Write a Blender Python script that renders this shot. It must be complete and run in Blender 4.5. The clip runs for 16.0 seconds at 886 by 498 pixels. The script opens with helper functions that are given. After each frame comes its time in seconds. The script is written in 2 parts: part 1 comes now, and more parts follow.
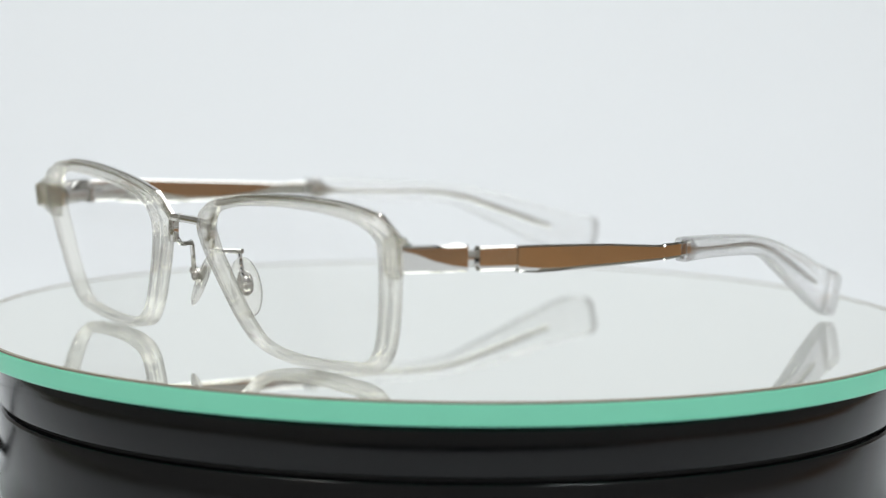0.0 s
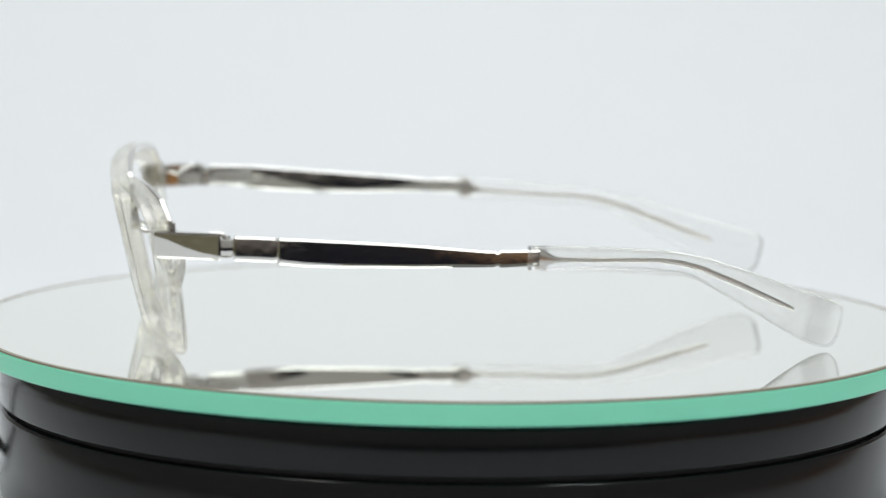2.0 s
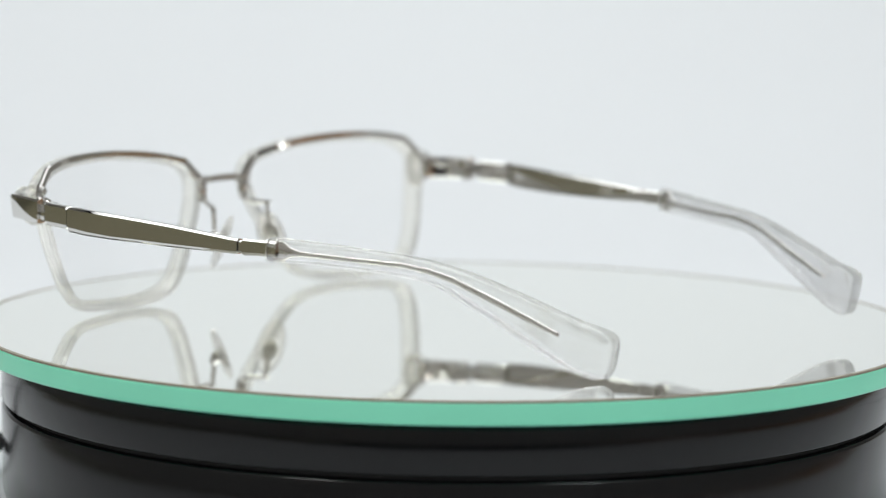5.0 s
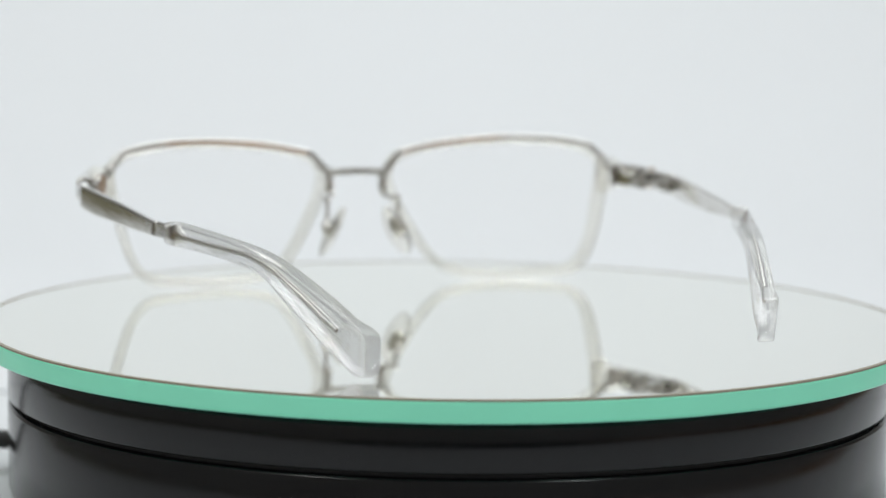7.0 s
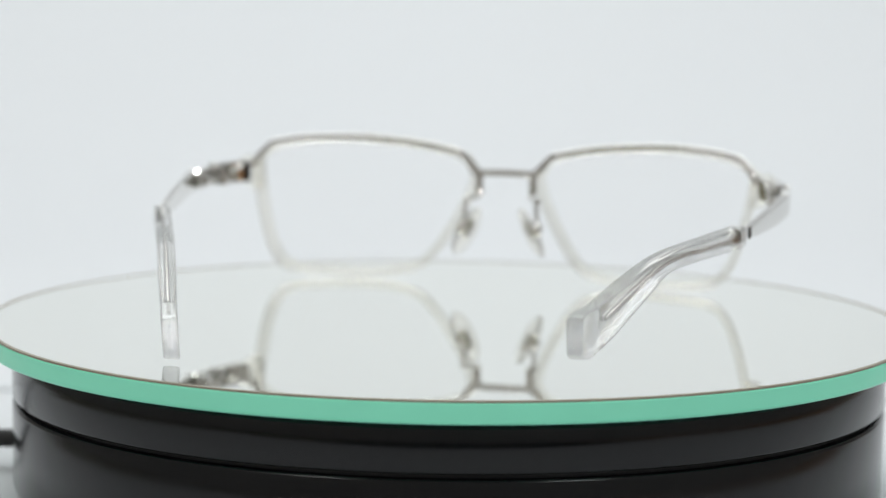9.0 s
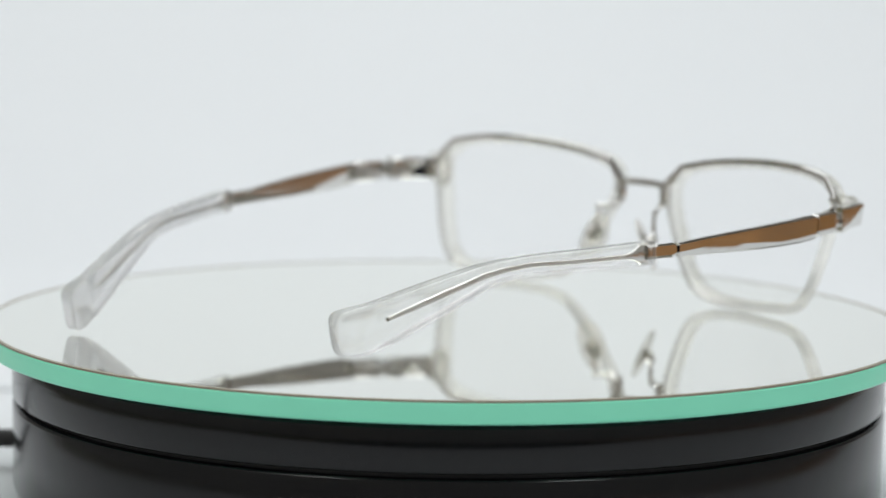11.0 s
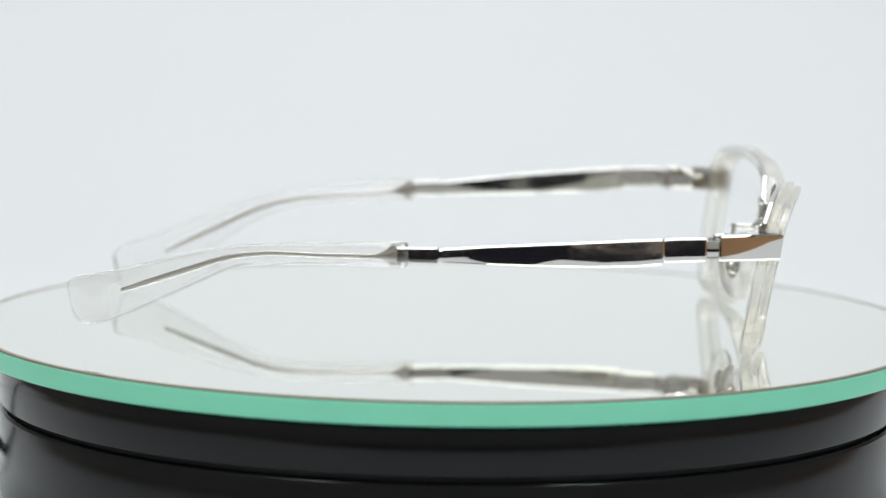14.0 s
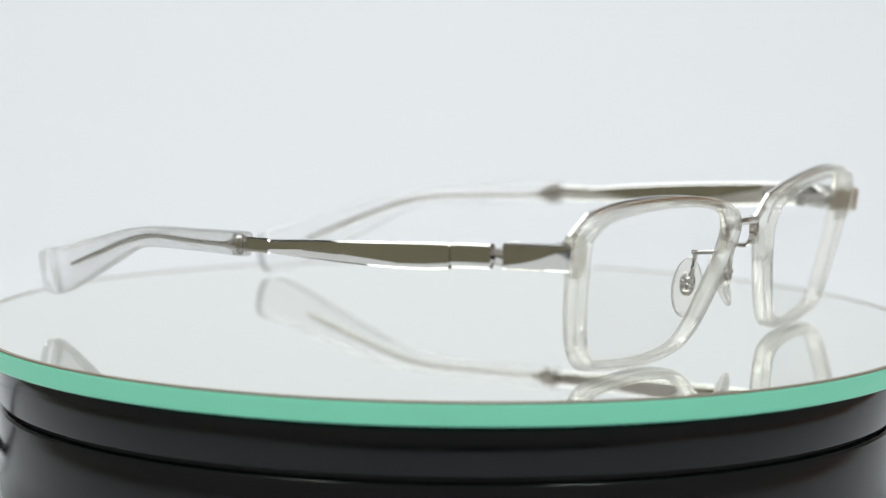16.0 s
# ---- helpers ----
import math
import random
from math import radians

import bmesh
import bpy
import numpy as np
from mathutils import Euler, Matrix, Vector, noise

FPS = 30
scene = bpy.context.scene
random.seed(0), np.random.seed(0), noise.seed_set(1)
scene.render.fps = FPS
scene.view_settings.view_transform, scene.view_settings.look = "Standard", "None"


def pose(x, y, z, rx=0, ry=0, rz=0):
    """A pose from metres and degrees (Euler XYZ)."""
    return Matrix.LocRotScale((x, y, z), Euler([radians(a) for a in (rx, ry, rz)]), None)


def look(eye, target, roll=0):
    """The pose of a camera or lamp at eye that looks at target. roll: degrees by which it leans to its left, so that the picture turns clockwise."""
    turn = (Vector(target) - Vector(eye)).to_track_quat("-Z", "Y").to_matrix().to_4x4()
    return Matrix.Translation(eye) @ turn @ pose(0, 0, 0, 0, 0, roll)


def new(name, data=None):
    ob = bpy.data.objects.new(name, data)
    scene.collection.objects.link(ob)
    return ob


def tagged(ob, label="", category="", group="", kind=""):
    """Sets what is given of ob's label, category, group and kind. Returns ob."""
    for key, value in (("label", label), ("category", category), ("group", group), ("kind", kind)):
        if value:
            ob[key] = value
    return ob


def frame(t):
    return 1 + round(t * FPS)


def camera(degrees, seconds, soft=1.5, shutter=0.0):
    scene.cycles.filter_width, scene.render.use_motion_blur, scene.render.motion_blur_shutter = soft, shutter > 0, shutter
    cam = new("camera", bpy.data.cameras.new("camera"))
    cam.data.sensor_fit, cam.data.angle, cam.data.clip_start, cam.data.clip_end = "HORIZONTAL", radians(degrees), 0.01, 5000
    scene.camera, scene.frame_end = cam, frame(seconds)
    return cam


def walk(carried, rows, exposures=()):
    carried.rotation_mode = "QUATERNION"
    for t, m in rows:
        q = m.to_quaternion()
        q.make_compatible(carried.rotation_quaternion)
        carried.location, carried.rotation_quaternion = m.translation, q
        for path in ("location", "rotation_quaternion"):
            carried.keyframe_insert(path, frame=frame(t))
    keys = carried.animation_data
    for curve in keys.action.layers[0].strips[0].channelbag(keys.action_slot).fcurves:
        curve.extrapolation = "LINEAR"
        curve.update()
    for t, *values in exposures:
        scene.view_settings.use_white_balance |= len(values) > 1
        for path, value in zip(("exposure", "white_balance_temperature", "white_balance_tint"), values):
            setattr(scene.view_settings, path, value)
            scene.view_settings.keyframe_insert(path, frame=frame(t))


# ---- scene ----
cam = camera(15.9, 16.0, soft=1.2)
cam.data.dof.use_dof = True
cam.data.dof.focus_distance = 0.622
cam.data.dof.aperture_fstop = 13.5


def eye_pose(y, z, fy, fz):
    return look((0.0, y, z), (-0.00234, y + fy, z + fz), 0.8)


# the lens's focus shifts from the near side of the turntable to its far side and back
NEAR = eye_pose(-0.66061, 0.09696, 0.99245, -0.12261)
MID = eye_pose(-0.67376, 0.09941, 0.99233, -0.12362)
FAR = eye_pose(-0.68043, 0.10280, 0.99191, -0.12696)
walk(cam, [(0.0, NEAR), (4.2, NEAR), (6.3, MID), (7.0, MID), (7.6, FAR), (11.5, FAR), (12.0, NEAR), (16.0, NEAR)],
     exposures=[(0.0, 0.0), (4.2, 0.0), (7.5, -0.05), (11.5, -0.05), (12.0, 0.0), (16.0, 0.0)])

# ---- light ----
TABLE = -0.037       # height of the white sheet under the turntable
FLOOR = TABLE - 0.74
CEIL = 1.55
world = bpy.data.worlds.new("room_air")
scene.world = world
world.use_nodes = True
world.node_tree.nodes["Background"].inputs[0].default_value = (0.8, 0.9, 1.0, 1)
world.node_tree.nodes["Background"].inputs[1].default_value = 0.02


def area_lamp(name, at, target, sx, sy, watts, colour):
    data = bpy.data.lights.new(name, "AREA")
    data.shape, data.size, data.size_y, data.energy, data.color = "RECTANGLE", sx, sy, watts, colour
    ob = new(name, data)
    ob.matrix_world = look(at, target)
    return ob


SOFT = 0.82          # height of the overhead softbox
area_lamp("softbox_light", (-0.02, 0.17, SOFT), (-0.02, 0.17, 0), 1.0, 0.8, 6.9, (0.955, 0.99, 0.995))
# fill lamps, added to brighten the room and put glints in the clear plastic
area_lamp("room_fill_light", (0.95, -1.2, CEIL - 0.05), (0.95, -1.2, 0), 0.5, 0.06, 9.0, (0.90, 0.98, 1.0))
area_lamp("room_fill_light", (-1.05, -1.2, CEIL - 0.05), (-1.05, -1.2, 0), 0.5, 0.06, 8.0, (0.97, 0.965, 0.94))


# ---- materials ----
def material(name, base, rough, metal=0.0, transmission=0.0, ior=1.5, vary=0.0, vary_scale=200.0, rough_vary=0.0, bump=0.0, bump_scale=900.0, spec=0.5):
    m = bpy.data.materials.new(name)
    m.use_nodes = True
    nt = m.node_tree
    b = nt.nodes["Principled BSDF"]
    b.inputs["Base Color"].default_value = (*base, 1)
    b.inputs["Roughness"].default_value = rough
    b.inputs["Metallic"].default_value = metal
    b.inputs["Transmission Weight"].default_value = transmission
    b.inputs["IOR"].default_value = ior
    b.inputs["Specular IOR Level"].default_value = spec
    geo = nt.nodes.new("ShaderNodeTexCoord")
    if vary or rough_vary:
        n = nt.nodes.new("ShaderNodeTexNoise")
        n.inputs["Scale"].default_value = vary_scale
        n.inputs["Detail"].default_value = 6
        nt.links.new(geo.outputs["Object"], n.inputs["Vector"])
        if vary:
            mix = nt.nodes.new("ShaderNodeMix")
            mix.data_type = "RGBA"
            mix.inputs[6].default_value = (*[c * (1 - vary) for c in base], 1)
            mix.inputs[7].default_value = (*[min(1, c * (1 + vary)) for c in base], 1)
            nt.links.new(n.outputs["Fac"], mix.inputs[0])
            nt.links.new(mix.outputs[2], b.inputs["Base Color"])
        if rough_vary:
            ramp = nt.nodes.new("ShaderNodeMapRange")
            ramp.inputs["From Min"].default_value = 0.35
            ramp.inputs["From Max"].default_value = 0.75
            ramp.inputs["To Min"].default_value = rough
            ramp.inputs["To Max"].default_value = rough + rough_vary
            nt.links.new(n.outputs["Fac"], ramp.inputs["Value"])
            nt.links.new(ramp.outputs["Result"], b.inputs["Roughness"])
    if bump:
        n2 = nt.nodes.new("ShaderNodeTexNoise")
        n2.inputs["Scale"].default_value = bump_scale
        n2.inputs["Detail"].default_value = 3
        nt.links.new(geo.outputs["Object"], n2.inputs["Vector"])
        bp = nt.nodes.new("ShaderNodeBump")
        bp.inputs["Strength"].default_value = bump
        bp.inputs["Distance"].default_value = 0.0005
        nt.links.new(n2.outputs["Fac"], bp.inputs["Height"])
        nt.links.new(bp.outputs["Normal"], b.inputs["Normal"])
    return m


M_METAL = material("polished_titanium", (0.74, 0.725, 0.70), 0.035, metal=1.0, rough_vary=0.03, vary_scale=900, bump=0.05, bump_scale=110)
M_STEEL = material("steel_screw", (0.72, 0.71, 0.69), 0.14, metal=1.0, rough_vary=0.1, vary_scale=1500)


def clear_plastic(name, through_colour, glass_colour, body_colour, clear, milky, rough, ior, shine):
    """Clear plastic: mostly straight-through, part refracting and glossy, with a little milky body."""
    m = bpy.data.materials.new(name)
    m.use_nodes = True
    nt = m.node_tree
    nt.nodes.remove(nt.nodes["Principled BSDF"])
    coord = nt.nodes.new("ShaderNodeTexCoord")
    n = nt.nodes.new("ShaderNodeTexNoise")
    n.inputs["Scale"].default_value = 350
    n.inputs["Detail"].default_value = 4
    nt.links.new(coord.outputs["Object"], n.inputs["Vector"])
    wear = nt.nodes.new("ShaderNodeMapRange")
    wear.inputs["From Min"].default_value, wear.inputs["From Max"].default_value = 0.4, 0.75
    wear.inputs["To Min"].default_value, wear.inputs["To Max"].default_value = rough, rough + 0.004
    nt.links.new(n.outputs["Fac"], wear.inputs["Value"])
    glass = nt.nodes.new("ShaderNodeBsdfGlass")
    glass.inputs["Color"].default_value = (*glass_colour, 1)
    glass.inputs["IOR"].default_value = ior
    nt.links.new(wear.outputs["Result"], glass.inputs["Roughness"])
    see = nt.nodes.new("ShaderNodeBsdfTransparent")
    see.inputs["Color"].default_value = (*through_colour, 1)
    body = nt.nodes.new("ShaderNodeBsdfTranslucent")
    body.inputs["Color"].default_value = (*body_colour, 1)
    mix = nt.nodes.new("ShaderNodeMixShader")
    mix.inputs[0].default_value = clear
    nt.links.new(glass.outputs[0], mix.inputs[1])
    gloss = nt.nodes.new("ShaderNodeBsdfGlossy")
    gloss.inputs["Roughness"].default_value = 0.03 + rough
    gloss.inputs["Color"].default_value = (1, 1, 1, 1)
    sheen = nt.nodes.new("ShaderNodeMixShader")
    sheen.inputs[0].default_value = shine
    nt.links.new(see.outputs[0], sheen.inputs[1])
    nt.links.new(gloss.outputs[0], sheen.inputs[2])
    nt.links.new(sheen.outputs[0], mix.inputs[2])
    mix2 = nt.nodes.new("ShaderNodeMixShader")
    mix2.inputs[0].default_value = milky
    nt.links.new(mix.outputs[0], mix2.inputs[1])
    nt.links.new(body.outputs[0], mix2.inputs[2])
    nt.links.new(mix2.outputs[0], nt.nodes["Material Output"].inputs["Surface"])
    return m


M_ACETATE = clear_plastic("clear_acetate", (1.0, 0.996, 0.98), (1.0, 0.99, 0.955), (1.0, 0.97, 0.86), 0.55, 0.003, 0.0, 1.49, 0.04)
M_TIP = clear_plastic("clear_tip_acetate", (1.0, 1.0, 0.998), (1.0, 0.999, 0.997), (0.95, 0.94, 0.93), 0.5, 0.0, 0.0, 1.49, 0.06)
M_PAD = clear_plastic("soft_clear_pad", (0.99, 0.985, 0.97), (1.0, 0.99, 0.97), (0.9, 0.88, 0.84), 0.5, 0.008, 0.01, 1.42, 0.03)
M_LENS = clear_plastic("demo_lens", (1.0, 1.0, 1.0), (1.0, 1.0, 1.0), (1, 1, 1), 0.965, 0.0, 0.0, 1.3, 0.01)
M_MIRROR = material("mirror_glass", (0.985, 1.0, 0.948), 0.004, metal=1.0, rough_vary=0.012, vary_scale=35)
M_SILVER_EDGE = material("mirror_backing_edge", (0.34, 0.30, 0.23), 0.45, metal=0.3, vary=0.2, vary_scale=400)
M_EDGE = material("green_glass_edge", (0.30, 0.90, 0.64), 0.30, vary=0.06, vary_scale=60, spec=0.2)
M_BLACK = material("black_gloss_plastic", (0.004, 0.004, 0.005), 0.12, rough_vary=0.07, vary_scale=60, bump=0.02, bump_scale=120, spec=0.31)
M_GROOVE = material("groove_black", (0.004, 0.004, 0.004), 0.6, vary=0.3)
M_PAPER = material("white_seamless_paper", (0.80, 0.815, 0.838), 0.75, vary=0.015, vary_scale=4, bump=0.03, bump_scale=700)
M_BROWN = material("brown_wood_tabletop", (0.34, 0.165, 0.055), 0.5, vary=0.7, vary_scale=12, spec=0.15)
M_WALL = material("cream_wall_paint", (0.80, 0.79, 0.77), 0.85, vary=0.05, vary_scale=3)
M_TAUPE = material("olive_grey_felt", (0.21, 0.195, 0.135), 1.0, vary=0.12, vary_scale=3, spec=0.0)
M_DARK = material("black_cloth", (0.016, 0.016, 0.021), 1.0, vary=0.2, vary_scale=3, spec=0.0)
M_CEIL = material("ceiling_paint", (0.75, 0.76, 0.76), 0.9, vary=0.03, vary_scale=3)
M_FLOOR = material("wood_floor", (0.34, 0.27, 0.20), 0.5, vary=0.2, vary_scale=5)


# ---- helpers of this scene ----
def finish(bm, smooth=35):
    bmesh.ops.recalc_face_normals(bm, faces=bm.faces)
    for f in bm.faces:
        f.smooth = True
    for e in bm.edges:
        if len(e.link_faces) == 2 and e.calc_face_angle(0) > radians(smooth):
            e.smooth = False


def part(name, bm, mat, parent=None, label="", smooth=35):
    finish(bm, smooth)
    me = bpy.data.meshes.new(name)
    bm.to_mesh(me)
    bm.free()
    me.materials.append(mat)
    ob = new(name, me)
    if parent is not None:
        ob.parent = parent
    if label:
        tagged(ob, label)
    return ob


def box(bm, x0, x1, y0, y1, z0, z1, bevel=0.0, m=None):
    r = bmesh.ops.create_cube(bm, size=1.0, matrix=(m or Matrix()) @ Matrix.Translation(((x0 + x1) / 2, (y0 + y1) / 2, (z0 + z1) / 2)) @ Matrix.Diagonal((x1 - x0, y1 - y0, z1 - z0, 1)))
    if bevel:
        es = list({e for v in r["verts"] for e in v.link_edges})
        bmesh.ops.bevel(bm, geom=es, offset=bevel, segments=2, affect="EDGES", profile=0.5)
    return bm


def loft(bm, rings, closed_ends=True, loop=False):
    """Skin over rings of points, each ring closed."""
    vs = [[bm.verts.new(p) for p in r] for r in rings]
    n = len(vs[0])
    pairs = list(zip(vs, vs[1:]))
    if loop:
        pairs.append((vs[-1], vs[0]))
    for a, b in pairs:
        for i in range(n):
            bm.faces.new((a[i], a[(i + 1) % n], b[(i + 1) % n], b[i]))
    if closed_ends and not loop:
        bm.faces.new(vs[0][::-1])
        bm.faces.new(vs[-1])
    return bm


def lathe(bm, profile, seg=192):
    """Turn a profile of (radius, z) round the z axis; its ends close on the axis when the radius is 0."""
    rings = [[(r * math.cos(2 * math.pi * k / seg), r * math.sin(2 * math.pi * k / seg), z) for k in range(seg)] for r, z in profile if r > 0]
    return loft(bm, rings, True)


def spline(pts, per=8, closed=False):
    """Catmull-Rom curve through points."""
    p = [Vector(q) for q in pts]
    n = len(p)
    out = []
    for i in range(n if closed else n - 1):
        a, b, c, d = (p[(i + k) % n] if closed else p[min(max(i + k, 0), n - 1)] for k in (-1, 0, 1, 2))
        for s in range(per):
            t = s / per
            out.append(0.5 * (2 * b + (c - a) * t + (2 * a - 5 * b + 4 * c - d) * t * t + (3 * b - a - 3 * c + d) * t ** 3))
    if not closed:
        out.append(p[-1].copy())
    return out


def tube(bm, path, radius, seg=10, flat=1.0):
    """A wire along a path."""
    rings = []
    for i, p in enumerate(path):
        d = (path[min(i + 1, len(path) - 1)] - path[max(i - 1, 0)]).normalized()
        a = d.cross(Vector((0.1, 0.2, 1))).normalized()
        b = d.cross(a)
        rings.append([p + a * radius * math.cos(2 * math.pi * k / seg) + b * radius * flat * math.sin(2 * math.pi * k / seg) for k in range(seg)])
    return loft(bm, rings)


def rounded(w, h, r, n=4):
    """Outline of a rounded rectangle, w wide and h high, about the origin."""
    out = []
    for cx, cy, a0 in ((1, 1, 0), (-1, 1, 90), (-1, -1, 180), (1, -1, 270)):
        for k in range(n + 1):
            a = radians(a0 + 90 * k / n)
            out.append((cx * (w / 2 - r) + r * math.cos(a), cy * (h / 2 - r) + r * math.sin(a)))
    return out


MM = 0.001


# ---- the room and the white sheet ----
def setting():
    t = 0.1
    x0, x1, y0, y1 = -1.6, 1.6, -2.1, 1.5

    # unseen room, added; its pale walls brighten what the clear plastic refracts
    def wall(name, mat, *b):
        return tagged(part(name, box(bmesh.new(), *b), mat), kind="structure")

    wall("wall_east", M_WALL, x1, x1 + t, y0, y1, FLOOR, CEIL)
    wall("wall_west", M_WALL, x0 - t, x0, y0, y1, FLOOR, CEIL)
    wall("wall_south", M_WALL, x0 - t, x1 + t, y0 - t, y0, FLOOR, CEIL)
    wall("wall_north", M_WALL, x0 - t, x1 + t, y1, y1 + t, FLOOR, CEIL)
    wall("floor", M_FLOOR, x0 - t, x1 + t, y0 - t, y1 + t, FLOOR - t, FLOOR)
    wall("ceiling", M_CEIL, x0 - t, x1 + t, y0 - t, y1 + t, CEIL, CEIL + t)
    # paper sweep: flat on the table, then curving up
    prof = [(0.12, TABLE), (0.42, TABLE)]
    r = 0.30
    prof += [(0.42 + r * math.sin(radians(a)), TABLE + r - r * math.cos(radians(a))) for a in range(6, 91, 6)]
    prof += [(0.72, TABLE + 1.0)]
    bm = bmesh.new()
    th = 0.001
    ring = []
    for x in (-0.45, 0.45):
        ring.append([(x, y, z) for y, z in prof] + [(x, y + (th if y > 0.42 else 0), z - th) for y, z in prof[::-1]])
    loft(bm, ring)
    tagged(part("backdrop", bm, M_PAPER), "white seamless paper sheet curving up behind the turntable", kind="structure")
    # table under the sheet
    table = tagged(new("table"), "brown wooden table under the white paper sheet", "table")
    part("tabletop", box(bmesh.new(), -0.9, 0.9, -0.62, 0.78, TABLE - 0.031, TABLE - 0.0032, 0.002), M_BROWN, table)
    for sx in (-1, 1):
        for y in (-0.56, 0.72):
            part("leg", box(bmesh.new(), sx * 0.84 - 0.02, sx * 0.84 + 0.02, y - 0.02, y + 0.02, FLOOR, TABLE - 0.031, 0.002), M_BROWN, table)
    # unseen mat, added and sized so that the temples reflect olive on the left
    mat = tagged(new("reflected_mat"), "unseen olive grey felt mat added for olive reflections in the metal", "desk mat")
    part("felt", box(bmesh.new(), -0.86, -0.325, -0.60, 0.70, TABLE - 0.0032, TABLE - 0.0014, 0.0006), M_TAUPE, mat)
    # unseen cloth, added to turn the metal facing the camera black
    cloth = tagged(new("black_cloth"), "unseen flat black cloth added before the turntable for dark reflections", "cloth")
    part("sheet", box(bmesh.new(), -0.160, 0.285, -0.60, -0.272, TABLE - 0.0032, TABLE - 0.0020, 0.0003), M_DARK, cloth)
    part("felt_front", box(bmesh.new(), -0.324, -0.165, -0.60, -0.275, TABLE - 0.0032, TABLE - 0.0014, 0.0004), M_TAUPE, mat)
    paper = tagged(new("paper_sheet"), "white paper sheet lying flat under the turntable", "paper")
    part("sheet", box(bmesh.new(), -0.32, 0.36, -0.27, 0.14, TABLE - 0.0019, TABLE - 0.0011, 0.0002), M_PAPER, paper)

    # softbox over the table: unseen housing and rod added round the overhead light
    sb = tagged(new("softbox"), "unseen black softbox housing added round the light above the table", "softbox")
    bm = bmesh.new()
    outer = [[(-0.02 + a, 0.17 + b, z) for a, b in rounded(w, d, 0.02, 3)] for w, d, z in ((1.04, 0.84, SOFT + 0.004), (1.05, 0.85, SOFT + 0.02), (0.5, 0.4, SOFT + 0.28), (0.2, 0.2, SOFT + 0.34))]
    loft(bm, outer, True)
    part("shell", bm, M_DARK, sb)
    bm = bmesh.new()
    bmesh.ops.create_cone(bm, cap_ends=True, segments=20, radius1=0.012, radius2=0.012, depth=CEIL - SOFT - 0.33, matrix=Matrix.Translation((-0.02, 0.17, (CEIL + SOFT + 0.33) / 2)))
    part("hanging_rod", bm, M_STEEL, sb)


setting()


# ---- turntable ----
R = 0.100
GLASS = 0.0046


def turntable():
    base = tagged(new("display_turntable"), "round glossy black motorised turntable base on white paper", "turntable")
    # body below the turning platter
    part("body", lathe(bmesh.new(), [(0.0918, TABLE - 0.0010), (0.0930, TABLE + 0.0002), (0.0938, TABLE + 0.0032), (0.0940, -0.0168), (0.0938, -0.01625), (0.0933, -0.0161)]), M_BLACK, base, smooth=60)
    part("groove", lathe(bmesh.new(), [(0.0922, -0.0172), (0.0922, -0.0130)]), M_GROOVE, base, "dark recessed gap")
    platter = tagged(new("turntable_platter"), "black turning platter carrying a round mirror plate with green edge", "turntable platter")
    part("platter_ring", lathe(bmesh.new(), [(0.0933, -0.0152), (0.0938, -0.01505), (0.0940, -0.0146), (0.0940, -0.0066), (0.0936, -0.0056), (0.0925, -GLASS - 0.0002)]), M_BLACK, platter, smooth=60)
    plate = part("mirror_plate", lathe(bmesh.new(), [(R - 0.0008, -GLASS), (R - 0.0001, -GLASS + 0.0005), (R, -GLASS + 0.0010), (R, -0.0006), (R - 0.0002, -0.00035)], 256), M_EDGE, platter, "pale green polished glass edge")
    part("mirror_rim", lathe(bmesh.new(), [(R - 0.0004, -0.00034), (R - 0.0002, -0.0003), (R - 0.0002, 0.00006), (R - 0.0010, 0.00010), (R - 0.0010, -0.00005)], 256), M_SILVER_EDGE, plate, "thin tan line of mirror coating")
    part("mirror_face", lathe(bmesh.new(), [(R - 0.0008, -0.00011), (R - 0.00085, 0.0), (0.0001, 0.0)], 256), M_MIRROR, plate, "clean mirror surface")
    return platter


PLATTER = turntable()


def power_cord():
    cord = tagged(new("power_cord"), "black power cord plugged into the side of the turntable", "power cord")
    bm = bmesh.new()
    rows = [[(x, 0.020 + a * k, -0.0310 + b * k) for a, b in rounded(0.006, 0.0036, 0.0015, 3)] for x, k in ((-0.0912, 0.9), (-0.0915, 1.0), (-0.1010, 1.0), (-0.1020, 0.8), (-0.1060, 0.6))]
    loft(bm, rows)
    part("plug", bm, M_GROOVE, cord)
    path = spline([(-0.105, 0.020, -0.0310), (-0.118, 0.024, -0.0335), (-0.140, 0.045, -0.0348), (-0.200, 0.100, -0.0348), (-0.300, 0.180, -0.0348), (-0.460, 0.270, -0.0348), (-0.700, 0.330, -0.0348)], 8)
    part("cable", tube(bm=bmesh.new(), path=path, radius=0.0018, seg=10), M_GROOVE, cord)


power_cord()


# ---- eyeglasses: x to the wearer's right, y ahead, z up, in metres ----
GX, GY = -0.00194, 0.03099
GLASSES = tagged(new("eyeglasses"), "clear acetate eyeglasses with polished silver metal brow bars and temples", "eyeglasses")


def back_v(u, z=30.0):
    """The back of the front frame, which curves round the face and leans back towards its foot."""
    return (35.5 - 1.45 * (u / 28.2) ** 2 - 0.19 * (30.0 - z)) * MM


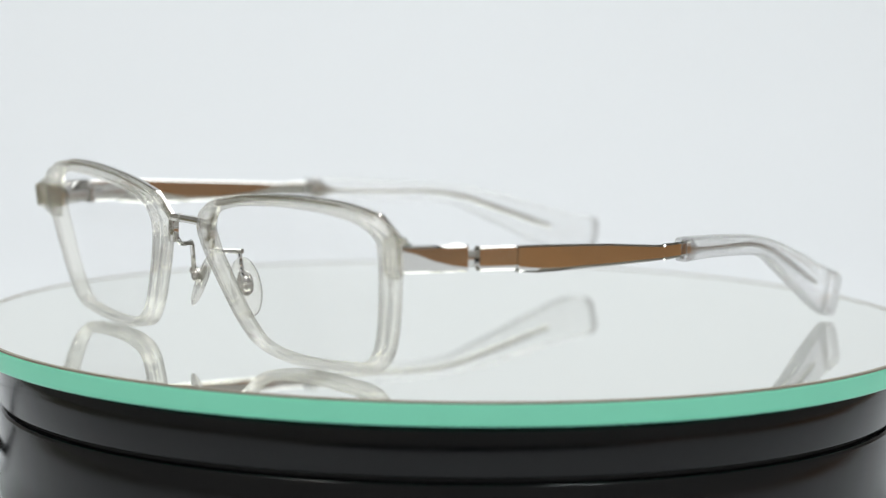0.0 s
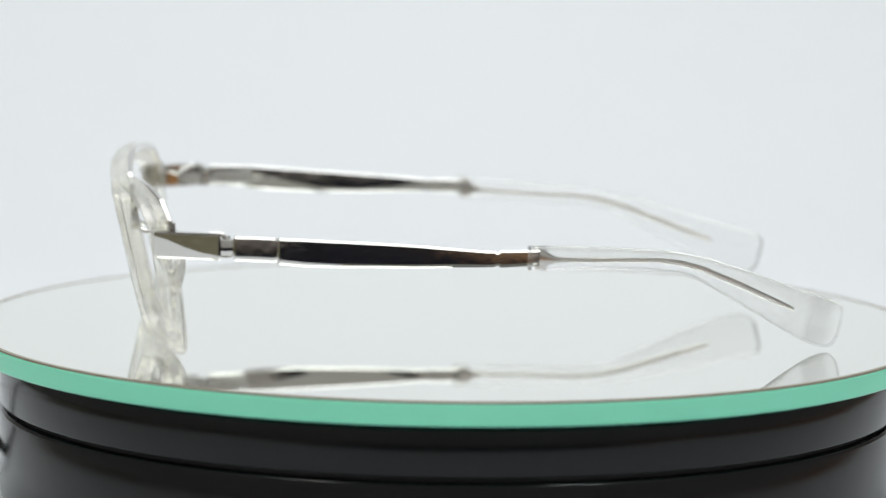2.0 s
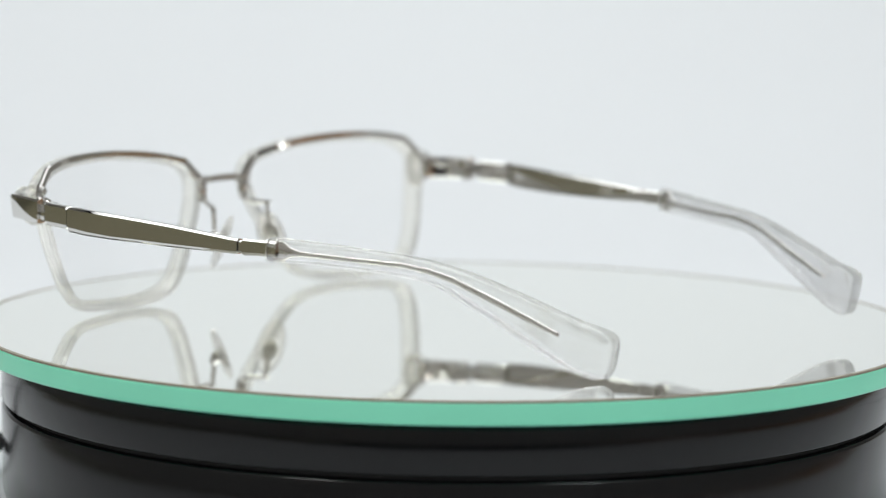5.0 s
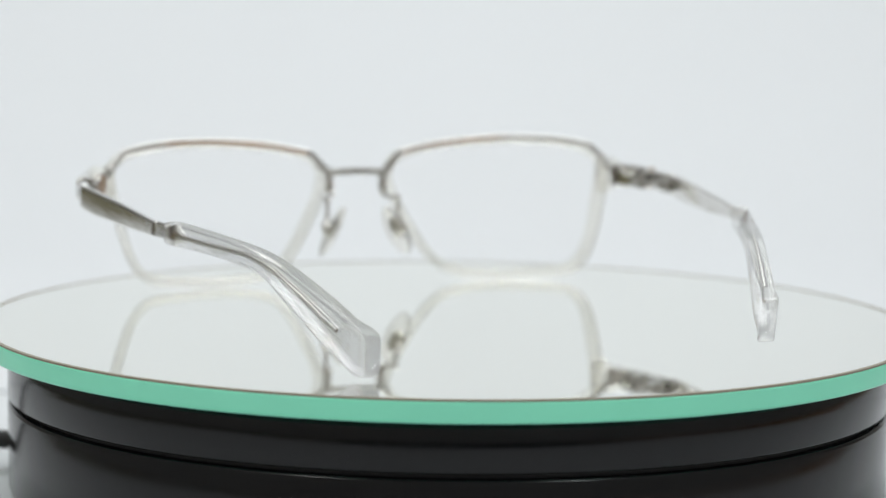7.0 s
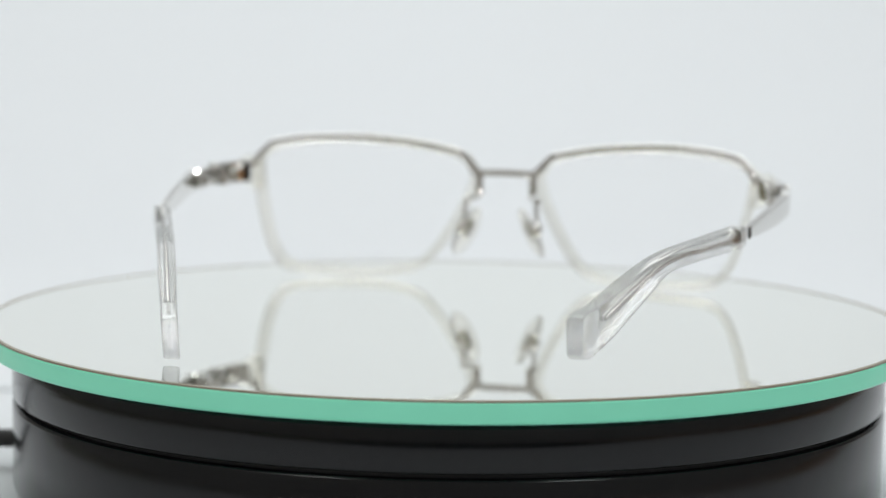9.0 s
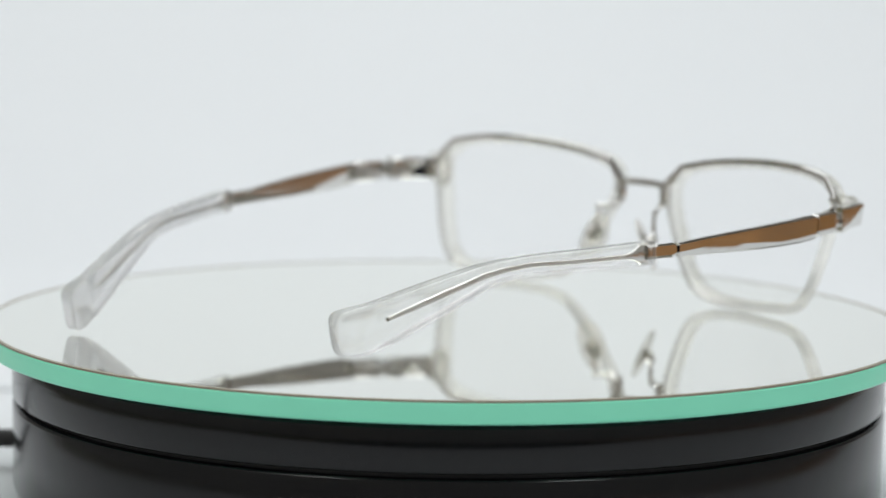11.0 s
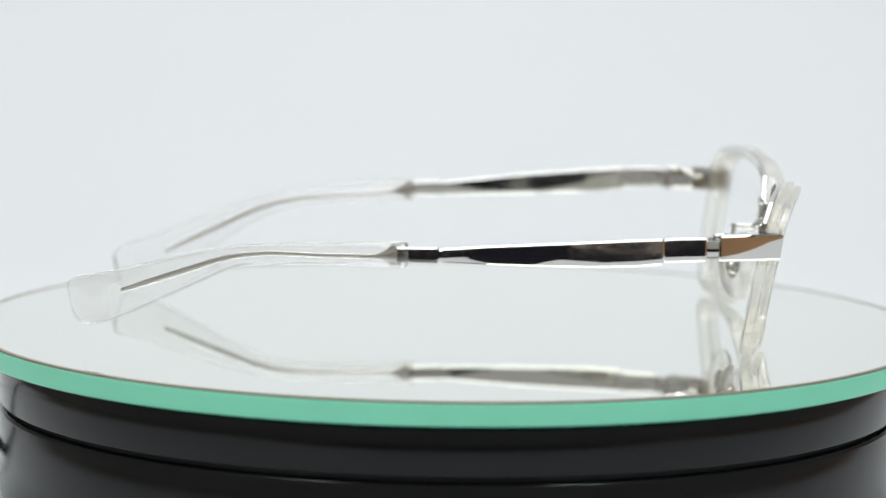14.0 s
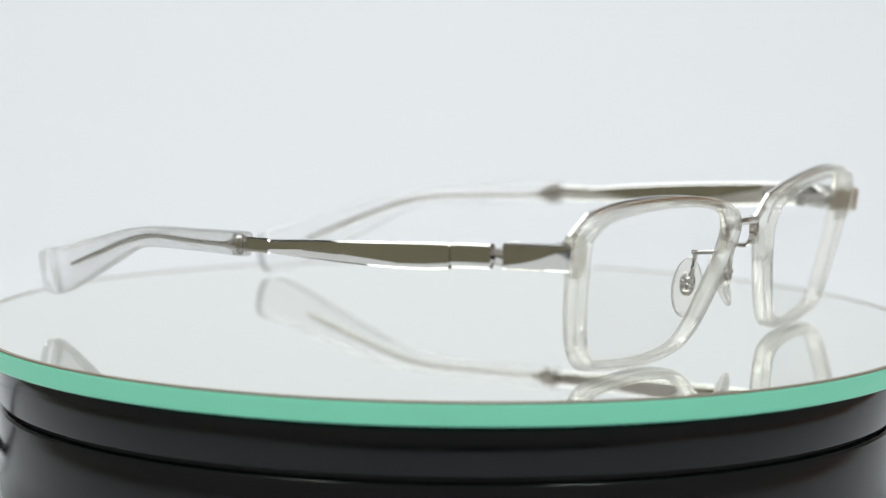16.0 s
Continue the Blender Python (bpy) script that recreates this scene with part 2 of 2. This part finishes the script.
RIM = [(60.4, 25.2), (59.4, 19.6), (57.5, 11.5), (54.8, 5.0), (50.6, 1.55), (42.0, 0.55), (34.0, 0.25), (25.8, 0.8), (19.6, 2.6),
       (15.4, 6.6), (11.9, 12.2), (8.7, 18.2), (7.1, 22.5), (7.0, 26.0), (10.2, 30.0), (18.5, 32.2), (28.0, 33.3), (38.5, 33.75), (49.0, 33.2), (56.0, 31.6), (60.2, 28.2)]


def outline(side, inset=0.0, per=11):
    """The rim's outline as (u, z, outward normal), moved inwards by inset millimetres."""
    pts = spline([(u, z, 0) for u, z in RIM], per, True)
    n = len(pts)
    out = []
    for i, p in enumerate(pts):
        d = pts[(i + 1) % n] - pts[(i - 1) % n]
        nrm = Vector((-d.y, d.x, 0)).normalized()
        if nrm.dot(Vector((34, 17, 0)) - p) > 0:
            nrm = -nrm
        q = p - nrm * inset
        out.append((side * q.x, q.y))
    return out


def ring_at(side, inset, dv):
    return [Vector((u * MM, back_v(u, z) + dv * (0.80 + 0.0065 * z) * MM, z * MM)) for u, z in outline(side, inset)]


def front(side):
    # acetate rim: stepped section, round edges
    sec = [(0.35, 0.2), (0.0, 0.6), (0.0, 2.9), (0.12, 3.1), (0.62, 3.35), (0.75, 3.5), (0.95, 4.55), (1.2, 4.8), (1.75, 4.8), (2.05, 4.45), (2.15, 2.6), (2.0, 2.4), (2.0, 0.6), (1.7, 0.2)]
    rows = [ring_at(side, i, v) for i, v in sec]
    bm = bmesh.new()
    loft(bm, rows, loop=True)
    rim = part("rim", bm, M_ACETATE, GLASSES, "clear cream-tinted acetate rim", 14)
    # thin curved lens
    rows = []
    base = outline(side, 2.05)
    c = Vector((side * 34.5, 16.8))
    steps = (0.1, 0.35, 0.6, 0.82, 1.0)
    for dv, order in ((2.5, steps), (1.9, steps[::-1])):
        for k in order:
            row = []
            for u, z in base:
                q = c + (Vector((u, z)) - c) * k
                row.append((q.x * MM, back_v(q.x, q.y) + (dv - 0.0006 * (q.y - 17) ** 2) * MM, q.y * MM))
            rows.append(row)
    bm = bmesh.new()
    loft(bm, rows)
    fr = part("lens", bm, M_LENS, GLASSES, "thin clear anti-reflective lens", 60)
    fr.visible_shadow = False
    # metal brow bar along the top, from end piece to bridge
    path = [(61.3, 26.0), (60.7, 27.6), (56.4, 32.0), (49.0, 33.35), (38.5, 33.8), (28.0, 33.3), (18.7, 32.2), (10.6, 30.5), (6.3, 26.2), (5.9, 24.8)]
    fine = []
    for i in range(len(path) - 1):
        (a, b), (c2, d2) = path[i], path[i + 1]
        fine += [(a + (c2 - a) * k / 5, b + (d2 - b) * k / 5) for k in range(5)] if i in (0, 1, 7, 8) else []
        if i in (2, 3, 4, 5, 6):
            sp = spline([(p[0], p[1], 0) for p in path[2:8]], 6)
            fine += [(p.x, p.y) for p in sp[(i - 2) * 6:(i - 1) * 6]]
    fine.append(path[-1])
    rows = []
    for i, (u, z) in enumerate(fine):
        a, b = fine[max(i - 1, 0)], fine[min(i + 1, len(fine) - 1)]
        d = Vector((b[0] - a[0], b[1] - a[1])).normalized()
        n = Vector((-d.y, d.x))
        if n.y < 0:
            n = -n
        h = 1.3 if 6 < i < len(fine) - 8 else 1.7
        row = []
        for o, v in ((-0.1, -0.05), (0.06, 0.1), (0.06, 0.85), (-0.1, 1.0), (-h * 0.9, 1.0), (-h, 0.85), (-h, 0.1), (-h * 0.9, -0.05)):
            q = Vector((u, z)) + n * o
            row.append((side * q.x * MM, back_v(u, z) + v * MM, q.y * MM))
        rows.append(row)
    bm = bmesh.new()
    loft(bm, rows)
    bar = part("brow_bar", bm, M_METAL, GLASSES, "polished silver brow bar", 25)
    # screw head at the outer end of the bar
    bm = bmesh.new()
    bmesh.ops.create_uvsphere(bm, u_segments=14, v_segments=8, radius=0.95 * MM, matrix=Matrix.Translation((side * 59.4 * MM, back_v(59.4, 27.3) - 0.2 * MM, 27.3 * MM)) @ Matrix.Diagonal((1, 0.5, 1, 1)))
    part("screw", bm, M_STEEL, bar)
    # end piece: block behind the rim that turns back along the temple
    bm = bmesh.new()
    rows = []
    out_line = [(60.9, 29.2), (64.3, 29.6), (64.7, 31.9), (65.1, 32.1), (65.9, 29.6), (66.9, 26.4), (67.9, 23.2), (68.8, 20.2), (68.75, 19.8)]
    in_line = [(60.8, 27.6), (61.6, 27.4), (62.0, 27.3), (62.4, 27.1), (63.3, 26.0), (64.4, 24.4), (65.6, 22.2), (66.6, 20.3), (66.7, 19.8)]
    cuts = (4.3, 4.3, 4.3, 4.2, 3.5, 2.2, 1.3, 0.8, 0.8)
    z0, z1 = 22.0, 26.9
    for (a, b), (c2, d2), cut in zip(out_line, in_line, cuts):
        p, q = Vector((a, b)), Vector((c2, d2))
        e = (q - p).normalized()
        row = [(p + e * 0.35, z1), (p, z1 - 0.4), (p, z0 + cut), (p + e * 0.11 * cut, z0 + 0.25), (p + e * (0.25 + 0.11 * cut), z0), (q - e * 0.2, z0), (q, z0 + 0.3), (q, z1 - 0.3), (q - e * 0.2, z1)]
        rows.append([(side * r.x * MM, r.y * MM, z * MM) for r, z in row])
    loft(bm, rows)
    part("end_piece", bm, M_METAL, GLASSES, "polished silver end piece", 5)
    bm = bmesh.new()
    lug = [[(side * u * MM, v * MM, z * MM) for u, v, z in ((64.5 - d, 31.9 - 0.45 * d, zz), (min(60.0, 64.0 - d), 32.6 - 0.55 * d, zz), (58.6, 32.0 - 0.45 * d, zz), (58.6, 29.4, zz), (64.2 - d, 29.5, zz))] for d, zz in ((3.4, 20.2), (2.6, 20.8), (1.6, 21.6), (0.4, 22.8), (0.1, 26.6), (0.5, 27.4), (1.6, 28.2))]
    loft(bm, lug)
    part("rim_lug", bm, M_ACETATE, rim, "", 25)
    # hinge barrels and leaves inside the corner
    def xbox(bm, u0, u1, v0, v1, z0, z1, bev=0.25):
        return box(bm, min(side * u0, side * u1) * MM, max(side * u0, side * u1) * MM, v0 * MM, v1 * MM, z0 * MM, z1 * MM, bev * MM)

    hinge = part("hinge", xbox(bmesh.new(), 64.2, 66.6, 20.2, 24.6, 22.5, 25.0), M_STEEL, GLASSES, "small steel spring hinge")
    for z0, z1, rr in ((22.2, 23.0, 1.2), (23.2, 24.3, 1.05), (24.5, 25.3, 1.2)):
        bm = bmesh.new()
        bmesh.ops.create_cone(bm, cap_ends=True, segments=18, radius1=rr * MM, radius2=rr * MM, depth=(z1 - z0) * MM, matrix=Matrix.Translation((side * 65.2 * MM, 18.6 * MM, (z0 + z1) / 2 * MM)))
        part("hinge_barrel", bm, M_STEEL, hinge)
    part("hinge_arm", xbox(bmesh.new(), 64.6, 66.0, 18.4, 20.6, 22.4, 24.9, 0.3), M_STEEL, hinge)
    part("hinge_plate", xbox(bmesh.new(), 66.7, 68.4, 8.2, 16.6, 22.4, 25.4, 0.3), M_STEEL, hinge)
    part("hinge_leaf", xbox(bmesh.new(), 65.4, 67.0, 9.6, 15.6, 22.9, 24.9, 0.35), M_METAL, hinge)
    part("hinge_link", xbox(bmesh.new(), 64.9, 66.2, 15.2, 18.4, 23.2, 24.4, 0.3), M_STEEL, hinge)
    hook = spline([(side * u * MM, v * MM, z * MM) for u, v, z in ((66.2, 19.0, 26.3), (65.6, 20.6, 26.5), (65.0, 22.2, 26.2), (64.2, 23.6, 25.4), (63.4, 25.0, 25.2), (62.4, 26.4, 25.9))], 5)
    part("hinge_hook", tube(bmesh.new(), hook, 0.55 * MM, 10), M_METAL, hinge)
    bm = bmesh.new()
    bmesh.ops.create_cone(bm, cap_ends=True, segments=14, radius1=0.85 * MM, radius2=0.65 * MM, depth=0.8 * MM, matrix=Matrix.Translation((side * 65.2 * MM, 18.6 * MM, 25.8 * MM)))
    part("screw", bm, M_STEEL, hinge)
    part("hinge_knuckle", box(bmesh.new(), min(side * 66.6, side * 68.4) * MM, max(side * 66.6, side * 68.4) * MM, 17.2 * MM, 20.0 * MM, 22.7 * MM, 25.8 * MM, 0.0004), M_METAL, hinge)
    # nose pad on its wire arm
    wire = spline([(side * u * MM, v * MM, z * MM) for u, v, z in ((6.3, 35.2, 24.6), (6.1, 34.8, 22.4), (6.0, 34.0, 20.7), (6.6, 32.8, 20.1), (7.6, 30.8, 20.0), (8.3, 29.5, 19.8), (8.45, 29.25, 18.9), (8.6, 28.9, 16.5), (8.85, 28.5, 14.2))], 5)
    arm = part("pad_arm", tube(bmesh.new(), wire, 0.5 * MM, 10), M_METAL, GLASSES, "bent silver wire pad arm")
    part("pad_arm_foot", box(bmesh.new(), min(side * 5.6, side * 7.4) * MM, max(side * 5.6, side * 7.4) * MM, 34.2 * MM, 35.8 * MM, 20.6 * MM, 25.2 * MM, 0.0003), M_METAL, arm)
    nub = [Vector((side * u * MM, v * MM, z * MM)) for u, v, z in ((7.9, 30.0, 19.95), (8.5, 29.4, 19.95), (9.2, 29.1, 20.0))]
    part("arm_nub", tube(bmesh.new(), nub, 0.48 * MM, 10), M_METAL, arm)
    m = Matrix.Translation((side * 7.8 * MM, 27.2 * MM, 12.6 * MM)) @ pose(0, 0, 0, -14, side * -22, side * 42)
    bm = bmesh.new()
    bmesh.ops.create_uvsphere(bm, u_segments=24, v_segments=14, radius=1.0, matrix=m @ Matrix.Diagonal((1.1 * MM, 3.1 * MM, 6.3 * MM, 1)))
    pad = part("nose_pad", bm, M_PAD, GLASSES, "clear soft oval nose pad", 60)
    bm = bmesh.new()
    bmesh.ops.create_uvsphere(bm, u_segments=16, v_segments=10, radius=1.45 * MM, matrix=Matrix.Translation((side * 8.7 * MM, 27.7 * MM, 13.2 * MM)))
    bmesh.ops.create_uvsphere(bm, u_segments=14, v_segments=8, radius=1.0 * MM, matrix=Matrix.Translation((side * 9.1 * MM, 28.3 * MM, 14.1 * MM)))
    part("pad_box", bm, M_METAL, pad)
    bm = bmesh.new()
    bmesh.ops.create_uvsphere(bm, u_segments=16, v_segments=10, radius=1.0, matrix=m @ Matrix.Translation((side * 0.2 * MM, 0, 0.8 * MM)) @ Matrix.Diagonal((0.4 * MM, 1.6 * MM, 2.7 * MM, 1)))
    part("pad_plate", bm, M_STEEL, pad)


def temple(side, tube_u, tip_u, drop, short):
    """One temple; drop: by how many millimetres its tip lies lower than the other; short: by how many it ends earlier."""
    # outer face: from the hinge past the joint to the tip's tube: v, u, top, bottom
    def section(u, v, z1, z0, w):
        h = z1 - z0
        low_cut = np.interp(-v, [-9.0, 2.0, 12.0, 24.0, 32.0, 34.0], [0.24, 0.20, 0.36, 0.48, 0.34, 0.2] if side > 0 else [0.20, 0.14, 0.15, 0.18, 0.18, 0.2])
        inner = np.interp(-v, [-9.0, 0.0, 6.0, 16.0, 24.0, 32.0], [0.75, 0.5, 0.22, 0.16, 0.3, 0.75])
        row = [(u - 0.45, z1), (u, z1 - 0.35), (u, z0 + low_cut * h), (u - 0.10, z0 + 0.07 * h), (u - 0.5, z0), (u - w + 0.3 + 0.11 * inner * h, z0), (u - w + 0.11 * inner * h, z0 + 0.07 * h), (u - w, z0 + inner * h), (u - w, z1 - 0.3), (u - w + 0.3, z1)]
        return [(side * a * MM, v * MM, b * MM) for a, b in row]

    bm = bmesh.new()
    rows = [section(69.0, 17.4, 26.1, 22.4, 1.6), section(69.1, 17.1, 26.45, 21.9, 2.0), section(69.6, 13.0, 26.4, 21.8, 2.1), section(70.15, 9.7, 26.3, 21.7, 2.1), section(70.2, 9.45, 26.1, 21.9, 1.9)]
    loft(bm, rows)
    t = part("temple", bm, M_METAL, GLASSES, "polished flat silver temple", 4)
    bm = bmesh.new()
    rows = [section(70.2, 9.3, 26.0, 22.0, 1.8), section(70.3, 8.9, 26.25, 21.3, 1.9)]
    k = 1.0 if side < 0 else 0.0
    for v, z1, z0 in ((4.0, 26.0, 20.8), (-2.0, 25.6, 20.55), (-8.0, 25.2, 20.45), (-16.0, 24.7 - 0.1 * k, 20.5 - 0.3 * k), (-24.0, 24.2 - 0.4 * k, 20.6 - 0.5 * k), (-31.0, 23.6 - 0.5 * k, 20.8 - 0.8 * k), (-32.4, 23.55 - 0.5 * k, 20.85 - 0.8 * k)):
        u = 70.3 + (tube_u - 70.3) * ((8.9 - v) / 48.5) ** 1.15
        rows.append(section(u, v, z1, z0, 1.9 - 0.3 * (8.9 - v) / 48))
    loft(bm, rows)
    part("temple_blade", bm, M_METAL, t, "", 4)
    bm = bmesh.new()
    rows = []
    for v, z1, z0 in ((-32.3, 23.3 - 0.5 * k, 21.0 - 0.8 * k), (-33.0, 23.25 - 0.5 * k, 21.0 - 0.8 * k), (-33.5, 23.65 - 0.5 * k, 20.6 - 0.8 * k), (-34.4, 23.6 - 0.5 * k, 20.65 - 0.8 * k), (-41.0, 23.5 - 0.5 * k, 20.65 - 0.6 * k)):
        u = 70.3 + (tube_u - 70.3) * ((8.9 - v) / 48.5) ** 1.15 - 0.4
        rows.append(section(u, v, z1, z0, 1.2))
    loft(bm, rows)
    part("temple_neck", bm, M_METAL, t, "", 4)
    # clear tip: a tube that bends down and widens into a paddle
    #        v      top   bottom  thickness
    plan = [(-39.4, 24.0, 19.9, 3.4), (-39.7, 24.35, 19.6, 3.9), (-48.0, 23.85, 19.4, 4.0), (-56.0, 23.35, 19.1, 4.0), (-63.0, 22.95, 18.8, 4.0), (-67.5, 22.65, 18.5, 4.0), (-71.5, 22.2, 18.0, 4.0), (-75.0, 21.6, 16.9, 4.0), (-79.0, 20.8, 14.9, 3.9),
            (-86.0, 18.9, 11.6, 3.8), (-92.0, 17.2, 8.8, 3.7), (-96.0, 16.0, 7.0, 3.4), (-99.5, 15.1, 5.6, 2.8), (-102.6, 14.5, 4.9, 3.5), (-104.9, 13.9, 4.9, 3.6), (-106.1, 13.1, 5.6, 3.2), (-106.7, 11.8, 7.0, 2.5)]

    def tip_centre(v):
        s = (-39.6 - v) / 68.0
        return tube_u - 1.6 + (tip_u - tube_u + 1.2) * s

    def along(v):
        return v + short * max(0.0, (-39.6 - v) / 68.0)

    def low(v):
        s = max(0.0, (-39.6 - v) / 68.0)
        return drop * min(s, 1.0) ** 1.9 + 0.13 * drop * max(0.0, 1 - s) ** 2

    ctr = [tuple(c) for c in plan]
    sm = spline([(v, a, b) for v, a, b, _ in ctr], 4)
    rows = []
    for p in sm:
        v = p.x
        th = np.interp(-v, [-c[0] for c in ctr], [c[3] for c in ctr])
        h = p.y - p.z
        rr = min(0.95, th * 0.42, h * 0.42)
        lean = np.interp(-v, [78.0, 98.0, 107.0], [0.0, 0.18, 0.22])
        rr *= np.interp(-v, [60.0, 95.0, 106.0], [1.0, 0.75, 0.6])
        rows.append([((side * (tip_centre(v) + a)) * MM, (along(v) - lean * b) * MM, ((p.y + p.z) / 2 + b - low(v)) * MM) for a, b in rounded(th, h, rr)])
    bm = bmesh.new()
    loft(bm, rows)
    part("temple_tip", bm, M_TIP, t, "clear transparent acetate temple tip", 50)
    # metal core inside the tip: an arrow-shaped root and a thin flat wire
    core = [(-40.2, 21.85, 1.95), (-41.4, 21.8, 1.95), (-42.2, 21.75, 1.6), (-43.2, 21.65, 1.0), (-44.2, 21.5, 0.7), (-45.6, 21.4, 0.5), (-56.0, 21.0, 0.48), (-66.0, 20.9, 0.5), (-71.0, 20.3, 0.55), (-76.0, 19.1, 0.6), (-84.0, 16.2, 0.65), (-92.0, 13.3, 0.6), (-96.0, 11.9, 0.45)]
    rows = []
    for v, z, h in core:
        rows.append([((side * (tip_centre(v) + a)) * MM, along(v) * MM, (z + b - low(v)) * MM) for a, b in rounded(0.9, 2 * h, 0.36, 3)])
    bm = bmesh.new()
    loft(bm, rows)
    part("core_wire", bm, M_METAL, t, "thin metal core wire", 40)


for s in (-1, 1):
    front(s)
# bridge
bm = bmesh.new()
wire = spline([(x * MM, (35.3 - (abs(x) / 6.6) ** 2 * 0.4) * MM, (25.75 - (abs(x) / 6.6) ** 2 * 0.2) * MM) for x in (-6.8, -4, -1.5, 0, 1.5, 4, 6.8)], 4)
rows = [[(p.x, p.y + a * MM, p.z + b * MM) for a, b in rounded(1.8, 1.5, 0.18, 2)] for p in wire]
loft(bm, rows)
bridge = part("bridge", bm, M_METAL, GLASSES, "straight polished silver bridge")
for x in (-4.4, 4.4):
    bm = bmesh.new()
    bmesh.ops.create_uvsphere(bm, u_segments=12, v_segments=8, radius=0.5 * MM, matrix=Matrix.Translation((x * MM, 34.35 * MM, 25.7 * MM)))
    part("rivet", bm, M_STEEL, bridge)
temple(-1, 62.3, 37.2, 4.5, 1.3)
temple(1, 66.8, 43.6, 0.0, 0.9)


# ---- what moves ----
def heading(t):
    """Degrees towards which the glasses face at t seconds."""
    return 216.80 - 15.539 * t + 1.061 * ((t - 8) / 8) ** 2 + 0.1 * min(1, max(0, (t - 9) / 2))


def motions():
    ts = [0.5 * k for k in range(33)]
    rows, plate = [], []
    for t in ts:
        a = heading(t) - 90
        turn = pose(0, 0, 0, 0, 0, a)
        rows.append((t, turn @ Matrix.Translation((GX, GY, 0.0))))
        plate.append((t, turn))
    walk(GLASSES, rows)
    walk(PLATTER, plate)


motions()
